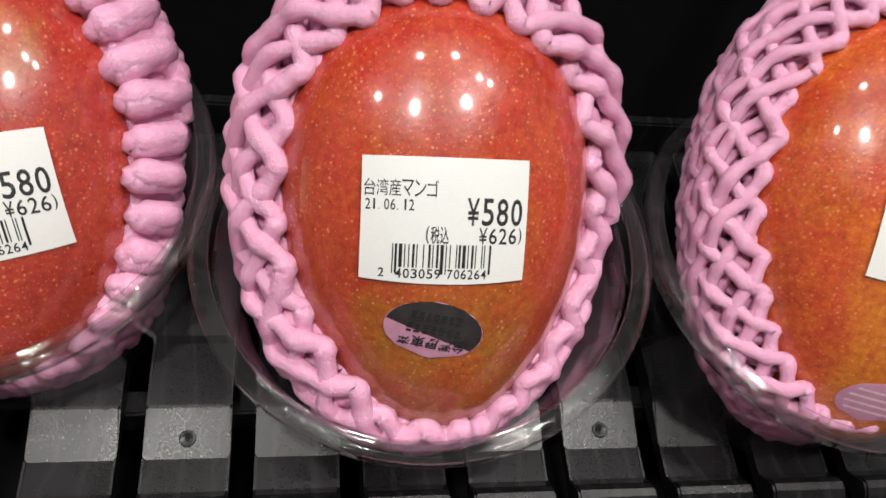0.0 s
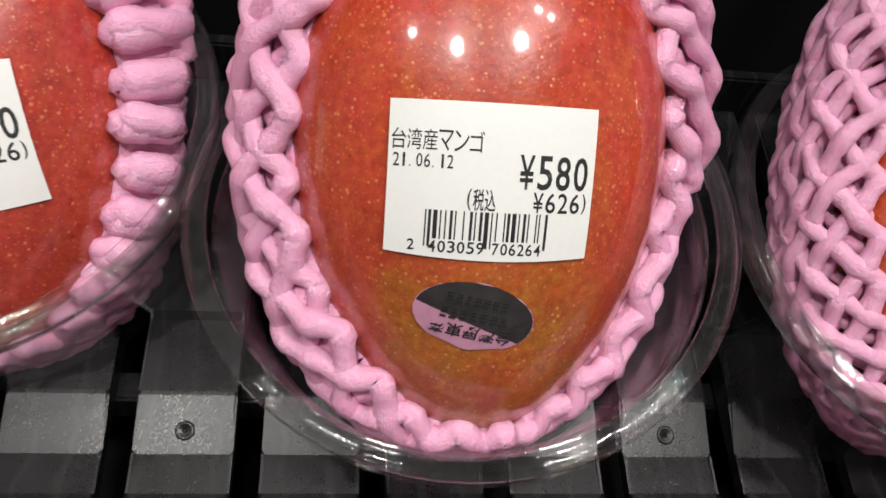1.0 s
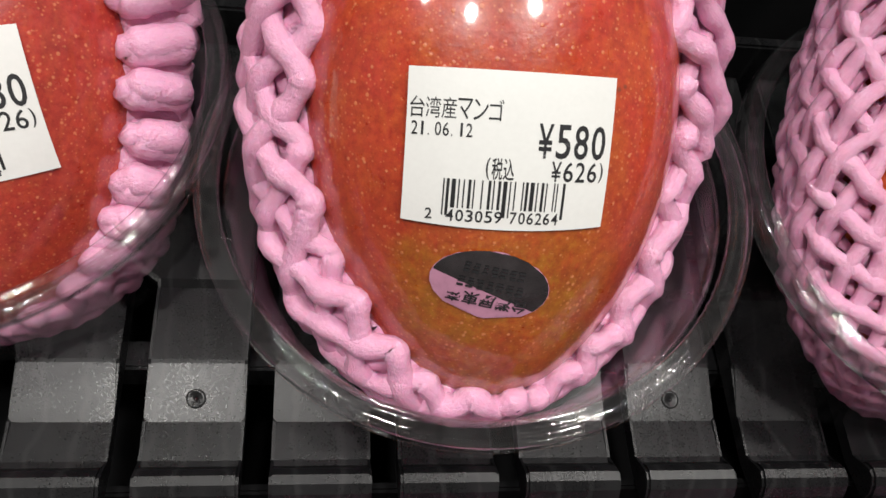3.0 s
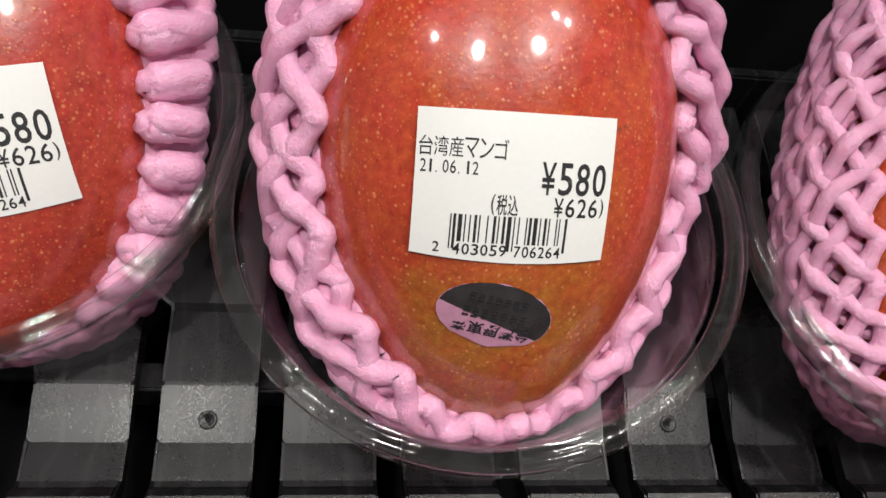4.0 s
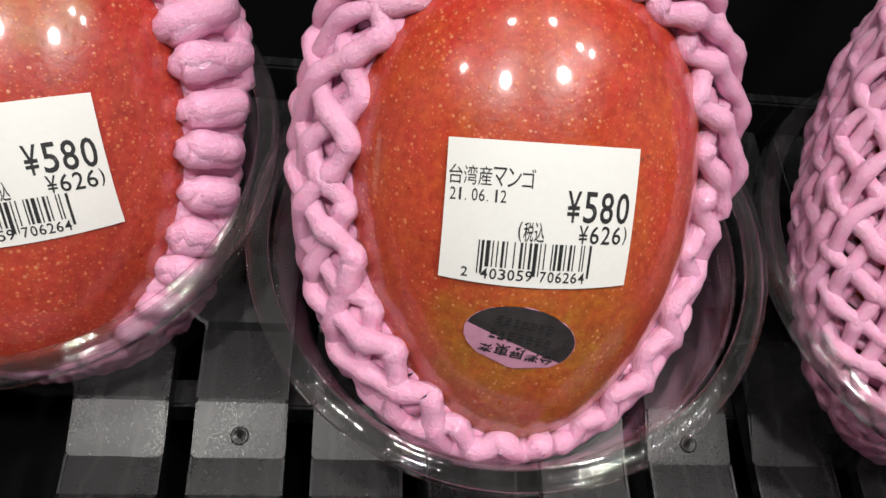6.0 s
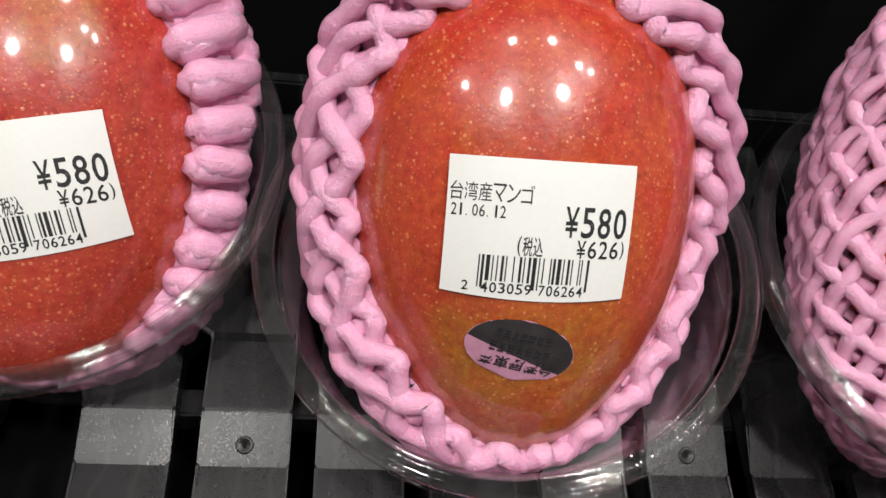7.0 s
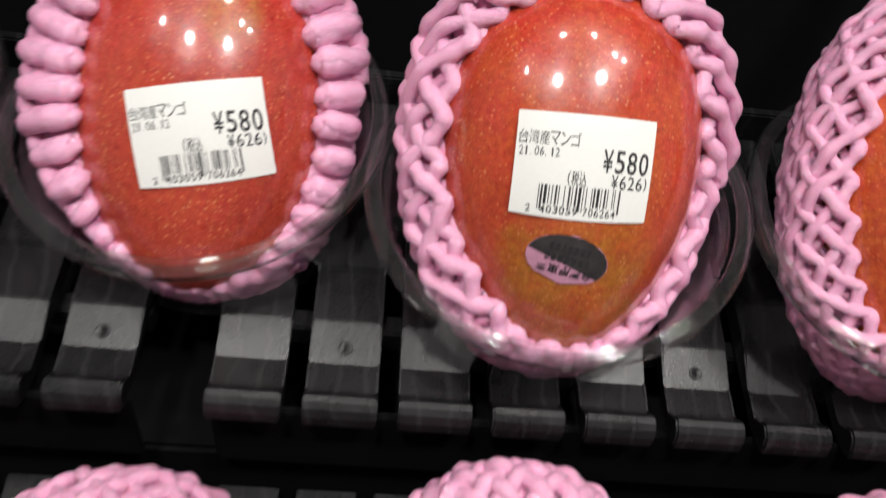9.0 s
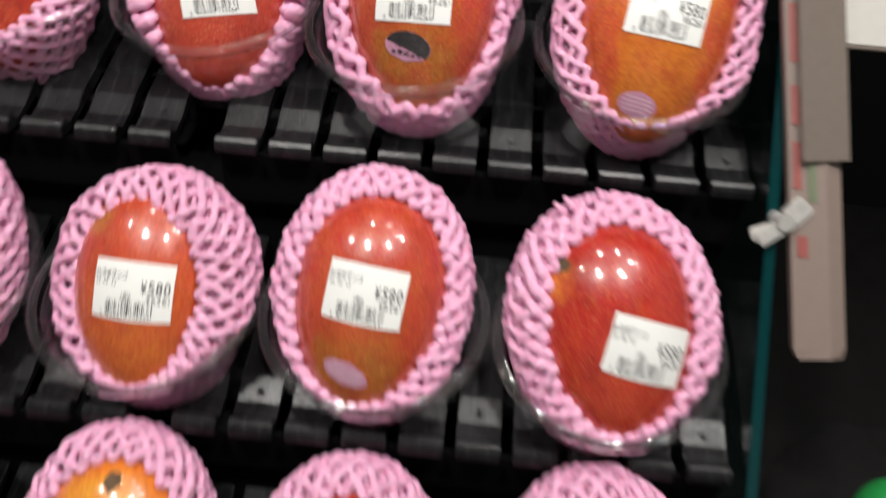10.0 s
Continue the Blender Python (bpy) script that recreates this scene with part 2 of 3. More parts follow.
def box(bm, x0, x1, y0, y1, z0, z1, bevel=0.0):
    r = bmesh.ops.create_cube(bm, size=1, matrix=Matrix.Translation(((x0 + x1) / 2, (y0 + y1) / 2, (z0 + z1) / 2)) @ Matrix.Diagonal((x1 - x0, y1 - y0, z1 - z0, 1)))
    if bevel:
        edges = list({e for v in r["verts"] for e in v.link_edges})
        bmesh.ops.bevel(bm, geom=edges, offset=bevel, segments=2, affect="EDGES")


def lathe(profile, steps):
    """A closed outline of (radius, height) turned round z."""
    verts, faces, n = [], [], len(profile)
    for k in range(steps):
        a = 2 * math.pi * k / steps
        verts += [(r * math.cos(a), r * math.sin(a), z) for r, z in profile]
    for k in range(steps):
        for j in range(n):
            a, b2 = k * n + j, k * n + (j + 1) % n
            c, d = ((k + 1) % steps) * n + (j + 1) % n, ((k + 1) % steps) * n + j
            faces.append((a, d, c, b2))
    return verts, faces


def prism(profile, x0, x1):
    """A closed outline of (y, z) drawn out along x, with flat ends."""
    n = len(profile)
    verts = [(x0, y, z) for y, z in profile] + [(x1, y, z) for y, z in profile]
    faces = [(j, (j + 1) % n, n + (j + 1) % n, n + j) for j in range(n)] + [tuple(range(n - 1, -1, -1)), tuple(range(n, 2 * n))]
    return verts, faces


# ---- the room that closes the place ----
def slab(name, x0, x1, y0, y1, z0, z1, mat, label):
    bm = bmesh.new()
    box(bm, x0, x1, y0, y1, z0, z1)
    return tagged(part(name, bm, mat), label, name.split("_")[0], kind="structure")


slab("floor", -1.5, 1.5, -1.5, 1.5, -1.05, -1.0, FLOOR_MAT, "dark shop floor below the display")
slab("ceiling", -1.5, 1.5, -1.5, 1.5, 1.62, 1.67, WALL, "grey shop ceiling above the display")
slab("wall_north", -1.5, 1.5, 1.5, 1.55, -1.0, 1.62, WALL, "plain grey shop wall behind the display")
slab("wall_south", -1.5, 1.5, -1.55, -1.5, -1.0, 1.62, WALL, "plain grey shop wall facing the display")
slab("wall_west", -1.55, -1.5, -1.5, 1.5, -1.0, 1.62, WALL, "plain grey shop side wall")
slab("wall_east", 1.5, 1.55, -1.5, 1.5, -1.0, 1.62, WALL, "plain grey shop side wall")
slab("backdrop_panel", -1.2, 0.6, 0.34, 0.37, -1.0, 0.34, DARK_PANEL, "black panel behind the fruit display")

# ---- stepped trays of black slats ----
PITCH, SLAT = 0.0302, 0.0235
DY, DZ = -0.119, -0.095
TOP = [(0.214, 0.0165), (0.137, 0.0065), (0.1355, 0.0045), (0.1160, 0.0030), (0.1150, 0.0028), (0.1030, -0.0019), (0.1020, -0.0023), (0.0925, -0.0027), (0.0910, -0.0026),
       (0.0890, 0.0012), (0.0870, 0.0026), (0.0848, 0.0023), (0.0828, 0.0010), (0.0812, -0.0015), (0.0806, -0.005)]
OUTLINE = TOP + [(0.083, -0.0055), (0.0925, -0.0075), (0.135, -0.002), (0.214, 0.011)]


def slat_mesh():
    bm = bmesh.new()
    verts, faces = prism(OUTLINE, 0, SLAT)
    vs = [bm.verts.new(v) for v in verts]
    for f in faces:
        bm.faces.new([vs[k] for k in f])
    side = [e for e in bm.edges if abs(e.verts[0].co.x - e.verts[1].co.x) < 1e-9]
    bmesh.ops.bevel(bm, geom=side, offset=0.0007, segments=2, affect="EDGES")
    bmesh.ops.recalc_face_normals(bm, faces=bm.faces)
    me = bpy.data.meshes.new("slat")
    bm.to_mesh(me)
    bm.free()
    me.materials.append(BLACK)
    return me


def rivet_mesh():
    verts, faces = lathe([(0.0001, -0.0003), (0.0009, -0.0002), (0.0016, 0.0000), (0.0019, 0.0001), (0.0022, 0.0000), (0.0024, -0.0003), (0.0024, -0.003), (0.0001, -0.003)], 16)
    me = bpy.data.meshes.new("rivet")
    me.from_pydata(verts, [], faces)
    me.polygons.foreach_set("use_smooth", [True] * len(me.polygons))
    me.materials.append(BLACK)
    return me


SLAT_ME, RIVET_ME = slat_mesh(), rivet_mesh()


def tray(x0, count, rivets, row, shift):
    base = new("display_tray")
    base.matrix_world = pose(x0 + shift, row * DY, row * DZ)
    tagged(base, "black plastic produce tray with slotted slats and raised lip", "tray", group="stepped display trays")
    width = count * PITCH - (PITCH - SLAT)
    for k in range(count):
        s = new("slat", SLAT_ME)
        s.parent, s.location = base, (k * PITCH, 0, 0)
        if k in rivets:
            r = new("rivet", RIVET_ME)
            r.parent, r.location, r.rotation_euler = s, (SLAT / 2, 0.107, 0.0), (radians(21), 0, 0)
    for name, y0, y1, z0, z1 in (("back_wall", 0.214, 0.219, -0.03, 0.030), ("crossbar", 0.160, 0.172, -0.012, 0.002), ("crossbar", 0.118, 0.126, -0.016, -0.006), ("front_skirt", 0.0865, 0.0890, -0.045, -0.0085)):
        bm = bmesh.new()
        box(bm, 0, width, y0, y1, z0, z1, 0.0008)
        part(name, bm, DARK_PANEL if name == "front_skirt" else BLACK, base)
    return base


for row, shift in ((0, 0.0), (1, -0.0035), (2, -0.006)):
    tray(-0.0708, 10, (1, 5, 9), row, shift)
    tray(-0.0955 - 9 * PITCH - SLAT, 10, (0, 4, 9), row, shift)

# black stepped carrier under the trays
carrier = new("display_stand")
tagged(carrier, "black stepped carrier under the fruit trays", "display stand")
for row in range(3):
    bm = bmesh.new()
    box(bm, -0.45, 0.2245, 0.092 + row * DY, (0.092 - DY + row * DY if row else 0.213), -1.0, -0.05 + row * DZ, 0.002)
    part("step", bm, DARK_PANEL, carrier)

# ---- clear cups ----
CUP_R, CUP_H = 0.060, 0.055
wall = [(0.0005, 0.003), (0.030, 0.003), (0.036, 0.0), (0.0425, 0.0), (0.0440, 0.0018), (0.0500, 0.036), (0.0512, 0.0375), (0.0532, 0.048), (0.0548, 0.0492),
        (0.0550, 0.0536), (0.0553, 0.0549), (0.0558, 0.0552), (0.0563, 0.0547), (0.0589, 0.0545), (0.0594, 0.0551), (0.0600, 0.0549), (0.0602, 0.0540), (0.0602, 0.0500)]
inner = [(0.0596, 0.0500), (0.0596, 0.0534), (0.0585, 0.0539), (0.0566, 0.0540), (0.0556, 0.0532), (0.0554, 0.0488), (0.0538, 0.0476), (0.0518, 0.0372), (0.0506, 0.0357),
         (0.0446, 0.0014), (0.0430, -0.0006), (0.0358, -0.0006), (0.0298, 0.0024), (0.0005, 0.0024)]
# the inner list is the outside face of the sheet, drawn back from rim to foot
def cup_part(name, outline, mat):
    verts, faces = lathe(outline, 96)
    me = bpy.data.meshes.new(name)
    me.from_pydata(verts, [], faces)
    me.polygons.foreach_set("use_smooth", [True] * len(me.polygons))
    me.materials.append(mat)
    return me


BODY_ME = cup_part("body", wall[:9] + inner[6:], CUP)
RIM_ME = cup_part("rim", wall[9:] + inner[:5], CUP_RIM)


def cup(rim, lean):
    """A cup by the centre of its rim and the lean of its axis."""
    n = Vector((lean[0], lean[1], 1)).normalized()
    ob = new("clear_cup")
    turn = Vector((0, 0, 1)).rotation_difference(n).to_matrix().to_4x4()
    ob.matrix_world = Matrix.Translation(Vector(rim) - n * CUP_H) @ turn
    for name, me in (("body", BODY_ME), ("rim", RIM_ME)):
        p = new(name, me)
        p.parent = ob
    return tagged(ob, "clear plastic cup with a wide rim holding a mango", "cup", group="cups on the trays")


# ---- mangoes ----
class Shape:
    def __init__(self, length, width, depth, taper):
        self.l, self.w, self.d, self.t = length / 2, width / 2, depth / 2, taper

    def girth(self, y):
        u = max(-1.0, min(1.0, y / self.l))
        return math.sqrt(max(0.0, 1 - abs(u) ** 2.15)) * (1 + self.t * u - 0.10 * self.t * u * u)

    def front(self, x, y):
        g = max(1e-4, self.girth(y))
        return self.d * g * math.sqrt(max(0.02, 1 - (x / (self.w * g)) ** 2))


def mango_mesh(shape, seed):
    verts, faces, rings, seg = [], [], 56, 64
    for i in range(rings + 1):
        y = -shape.l * math.cos(math.pi * i / rings)
        g = max(0.003, shape.girth(y))
        for k in range(seg):
            a = 2 * math.pi * k / seg
            p = Vector((shape.w * g * math.cos(a), y, shape.d * g * math.sin(a)))
            p *= 1 + 0.010 * noise.noise(p * 28 + Vector((seed, 0, 0))) + 0.0025 * noise.noise(p * 110 + Vector((seed, 3, 0)))
            verts.append(p)
    for i in range(rings):
        for k in range(seg):
            a, b2 = i * seg + k, i * seg + (k + 1) % seg
            faces.append((a, b2, b2 + seg, a + seg))
    faces += [tuple(range(seg - 1, -1, -1)), tuple(range(rings * seg, (rings + 1) * seg))]
    return verts, faces


def text_mesh(body, size, bold=0.0):
    cu = bpy.data.curves.new("text", "FONT")
    cu.body, cu.size, cu.offset, cu.resolution_u = body, size, bold, 3
    ob = new("text", cu)
    dg = bpy.context.evaluated_depsgraph_get()
    me = bpy.data.meshes.new_from_object(ob.evaluated_get(dg))
    bpy.data.objects.remove(ob)
    return me


def wrapped(me, shape, at, turn, lift, curl=0.0):
    """Bends a flat mesh, laid out in x and y, onto the front of a mango."""
    c, s = math.cos(radians(turn)), math.sin(radians(turn))
    for v in me.vertices:
        x, y = at[0] + c * v.co.x - s * v.co.y, at[1] + s * v.co.x + c * v.co.y
        v.co = (x, y, shape.front(x, y) + lift + curl * (v.co.x * 52) ** 4)


def grid_mesh(name, w, h, nx, ny):
    verts = [(-w / 2 + w * i / nx, -h / 2 + h * j / ny, 0) for j in range(ny + 1) for i in range(nx + 1)]
    faces = [(j * (nx + 1) + i, j * (nx + 1) + i + 1, (j + 1) * (nx + 1) + i + 1, (j + 1) * (nx + 1) + i) for j in range(ny) for i in range(nx)]
    me = bpy.data.meshes.new(name)
    me.from_pydata(verts, [], faces)
    return me


LABEL_W, LABEL_H = 0.0392, 0.0285


def squeeze(me, width, height=None):
    xs, ys = [v.co.x for v in me.vertices], [v.co.y for v in me.vertices]
    if not xs:
        return
    sx = width / max(1e-6, max(xs) - min(xs))
    sy = sx if height is None else height / max(1e-6, max(ys) - min(ys))
    x0, y0 = min(xs), min(ys)
    for v in me.vertices:
        v.co.x, v.co.y = (v.co.x - x0) * sx, (v.co.y - y0) * sy


def place_on(me, x, y):
    for v in me.vertices:
        v.co.x, v.co.y = v.co.x + x, v.co.y + y


BAR_WIDTHS = "1121311212211413211221311214112131122114111321"


def even_text(body, x, y, w, h, bold):
    """Evenly spaced type, as a label printer sets it: one mesh a character."""
    cell = w / len(body)
    for k, letter in enumerate(body):
        t = text_mesh(letter, 0.01, bold)
        share = {".": 0.16, "1": 0.30, "(": 0.34, ")": 0.34}.get(letter, 0.80 if ord(letter) < 256 else 0.92)
        tall = h if letter != "." else h * 0.14
        squeeze(t, cell * share, tall)
        side = {"(": 0.55, ")": 0.1, ".": 0.2}.get(letter, (1 - share) / 2)
        place_on(t, x + cell * (k + side), y)
        yield letter, t


def price_label(mango, shape, at, turn):
    me = grid_mesh("price_label", LABEL_W, LABEL_H, 20, 14)
    for v in me.vertices:
        v.co.y -= 0.0010 * (1 - (2 * v.co.x / LABEL_W) ** 2) * (0.5 - v.co.y / LABEL_H) ** 2
    wrapped(me, shape, at, turn, 0.0005, 0.0003)
    solid = new("price_label", me)
    me.materials.append(PAPER)
    me.polygons.foreach_set("use_smooth", [True] * len(me.polygons))
    solid.parent = mango
    tagged(solid, "white paper price label with black print")
    x0, y0 = -LABEL_W / 2, -LABEL_H / 2
    lines = [("台湾産マンゴ", 0.0004, 0.0194, 0.0170, 0.0038, 0.0), ("21.06.12", 0.0008, 0.0162, 0.0112, 0.0025, 0.00003),
             ("¥580", 0.0238, 0.0130, 0.0144, 0.0064, 0.00010), ("(税込", 0.0136, 0.0086, 0.0066, 0.0041, 0.00010),
             ("¥626)", 0.0270, 0.0087, 0.0124, 0.0038, 0.00008), ("2", 0.0042, 0.0005, 0.0016, 0.0021, 0.0001),
             ("403059", 0.0080, 0.0003, 0.0108, 0.0023, 0.0001), ("706264", 0.0200, 0.0003, 0.0098, 0.0023, 0.0001)]
    for body, x, y, w, h, bold in lines:
        for letter, t in even_text(body, x0 + x, y0 + y, w, h, bold):
            wrapped(t, shape, at, turn, 0.00058, 0.0003)
            t.materials.append(INK)
            ob = new("digit" if letter.isdigit() else "character", t)
            ob.parent = solid
    # bars of the code, the guard bars longer
    bm, x = bmesh.new(), x0 + 0.0073
    unit = 0.0236 / sum(int(c) for c in BAR_WIDTHS)
    for k, c in enumerate(BAR_WIDTHS):
        w = int(c) * unit
        if k % 2 == 0:
            low = 0.0014 if k in (0, 2, 22, 24, 44) else 0.0029
            ys = [y0 + low + (0.0084 - low) * j / 3 for j in range(4)]
            vs = [[bm.verts.new((xx, yy, 0)) for xx in (x, x + w * 0.85)] for yy in ys]
            for j in range(3):
                bm.faces.new((vs[j][0], vs[j][1], vs[j + 1][1], vs[j + 1][0]))
        x += w
    code = tagged(part("barcode", bm, INK, solid), kind="stuff")
    wrapped(code.data, shape, at, turn, 0.00058, 0.0003)
    return solid


def oval_sticker(mango, shape, at, turn, rx, ry, foil=True):
    """Small oval sticker, printed upside down: painted reflections, dark ceiling above, pink net below."""
    def disc(name, fx, fy, y_from, y_to, mat, lift, parent, slant=0.0):
        bm, n = bmesh.new(), 40
        rows_ = []
        for j in range(9):
            y = y_from + (y_to - y_from) * j / 8
            half = math.sqrt(max(0.0, 1 - y * y))
            cs, sn = math.cos(slant), math.sin(slant)
            rows_.append([bm.verts.new((fx * (cs * u - sn * y), fy * (sn * u + cs * y), 0)) for u in (half * (-1 + 2 * i / n) for i in range(n + 1))])
        for j in range(8):
            for i in range(n):
                bm.faces.new((rows_[j][i], rows_[j][i + 1], rows_[j + 1][i + 1], rows_[j + 1][i]))
        ob = part(name, bm, mat, parent, smooth=True)
        wrapped(ob.data, shape, at, turn, lift)
        return ob
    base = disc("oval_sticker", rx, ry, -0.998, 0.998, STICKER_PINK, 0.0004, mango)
    tagged(base, "oval foil origin sticker with painted pink and dark reflections")
    if not foil:
        for k in range(4):
            band = disc("print_bar", rx * 0.8, ry * 0.9, -0.62 + 0.36 * k, -0.50 + 0.36 * k, STICKER_PALE, 0.00046, base)
        tagged(base, "small pale pink oval origin sticker")
        return base
    # mirrored dark ceiling, painted over the pink that stands for the mirrored net
    disc("dark_reflection", rx * 0.985, ry * 0.985, -0.22, 0.99, STICKER_DARK_REFLECTION, 0.00046, base, -0.36)
    t = text_mesh("台灣屏東產", 0.01, 0.0002)
    squeeze(t, rx * 1.35, ry * 0.40)
    for v in t.vertices:
        v.co.x, v.co.y = rx * 0.68 - v.co.x, -ry * 0.28 - v.co.y
    wrapped(t, shape, at, turn, 0.00056)
    t.materials.append(INK)
    ob = new("origin_text", t)
    ob.parent = base
    # two lines of small print, unreadable
    rng = random.Random(5)
    for y, w in ((-0.04, 1.15), (0.40, 1.05)):
        for k in range(7):
            x = rx * w * (-0.5 + k / 7)
            for low, high in ((-0.13, -0.06), (-0.01, 0.05), (0.09, 0.14)):
                bm = bmesh.new()
                a, b2 = x + rx * w * rng.uniform(0.0, 0.03), x + rx * w * rng.uniform(0.09, 0.115)
                vs = [bm.verts.new(p) for p in ((a, ry * (y + low), 0), (b2, ry * (y + low), 0), (b2, ry * (y + high), 0), (a, ry * (y + high), 0))]
                bm.faces.new(vs)
                ob = part("print_bar", bm, INK, base)
                wrapped(ob.data, shape, at, turn, 0.00060)
    return base


def mango(centre, roll, size, taper, skin, label, tilt=45.0, price=None, sticker=None, seed=0, spin=0.0, scar=None):
    shape = Shape(*size, taper)
    verts, faces = mango_mesh(shape, seed)
    ob = mesh_object("mango", verts, faces, skin)
    ob.matrix_world = pose(*centre, tilt, 0, 0) @ pose(0, 0, 0, 0, 0, roll) @ pose(0, 0, 0, 0, spin, 0)
    tagged(ob, label, "mango", group="mangoes in cups")
    if price:
        price_label(ob, shape, (price[0], price[1]), price[2])
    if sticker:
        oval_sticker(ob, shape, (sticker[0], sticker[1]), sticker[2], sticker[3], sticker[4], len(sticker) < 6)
    if scar:
        bm = bmesh.new()
        bmesh.ops.create_circle(bm, cap_ends=True, cap_tris=True, segments=14, radius=0.0042)
        for v in bm.verts:
            v.co *= 1 + 0.35 * noise.noise(v.co * 400 + Vector((seed, 0, 0)))
        mark = part("stalk_scar", bm, STALK, ob, "dry brown stalk scar")
        wrapped(mark.data, shape, scar, 20, 0.0005)
    bm = bmesh.new()
    bmesh.ops.create_cone(bm, cap_ends=True, segments=12, radius1=0.004, radius2=0.003, depth=0.005, matrix=Matrix.Translation((0, shape.l, 0)) @ pose(0, 0, 0, -90))
    part("stalk_end", bm, STALK, ob, "dry brown stalk end")
    return ob, shape


# ---- foam nets ----
def tube(points, radii, sides, verts, faces, uv):
    n = len(points)
    p = np.asarray(points)
    tan = np.gradient(p, axis=0)
    tan /= np.linalg.norm(tan, axis=1)[:, None] + 1e-12
    start, run = len(verts), np.concatenate(([0.0], np.cumsum(np.linalg.norm(np.diff(p, axis=0), axis=1))))
    first = 0.37 * start
    u = np.cross(tan[0], np.array((0.0, 0.0, 1.0)))
    ring = np.linspace(0, 2 * math.pi, sides, endpoint=False)
    cs, sn = np.cos(ring)[:, None], np.sin(ring)[:, None]
    around = [abs(k - sides / 2) / sides * 2 + first % 7 for k in range(sides)]
    for i in range(n):
        u = u - tan[i] * (u @ tan[i])
        u /= np.linalg.norm(u) + 1e-12
        verts.extend(p[i] + radii[i] * (cs * u + sn * np.cross(tan[i], u)))
        uv.extend((a, run[i] + first % 3) for a in around)
    for i in range(n - 1):
        for k in range(sides):
            a, b2 = start + i * sides + k, start + i * sides + (k + 1) % sides
            faces.append((a, b2, b2 + sides, a + sides))
    faces.append(tuple(start + k for k in range(sides - 1, -1, -1)))
    faces.append(tuple(start + (n - 1) * sides + k for k in range(sides)))


def cup_limit(height):
    """How wide the inside of a cup is at a height over its foot."""
    return 0.0425 + (0.0500 - 0.0440) / 0.034 * height if height < 0.036 else 0.0492 + (height - 0.036) * 0.25


def keep_inside(points, net_to_cup, room):
    """Presses strand points in, where the cup's wall and floor hold them."""
    back = net_to_cup.inverted()
    for i, p in enumerate(points):
        q = net_to_cup @ p
        if q.z < CUP_H - 0.003:
            q.z = max(q.z, 0.0032 + room)
            most, r = cup_limit(q.z) - room - 0.0005, math.hypot(q.x, q.y)
            if r > most:
                q.x, q.y = q.x * most / r, q.y * most / r
            points[i] = back @ q


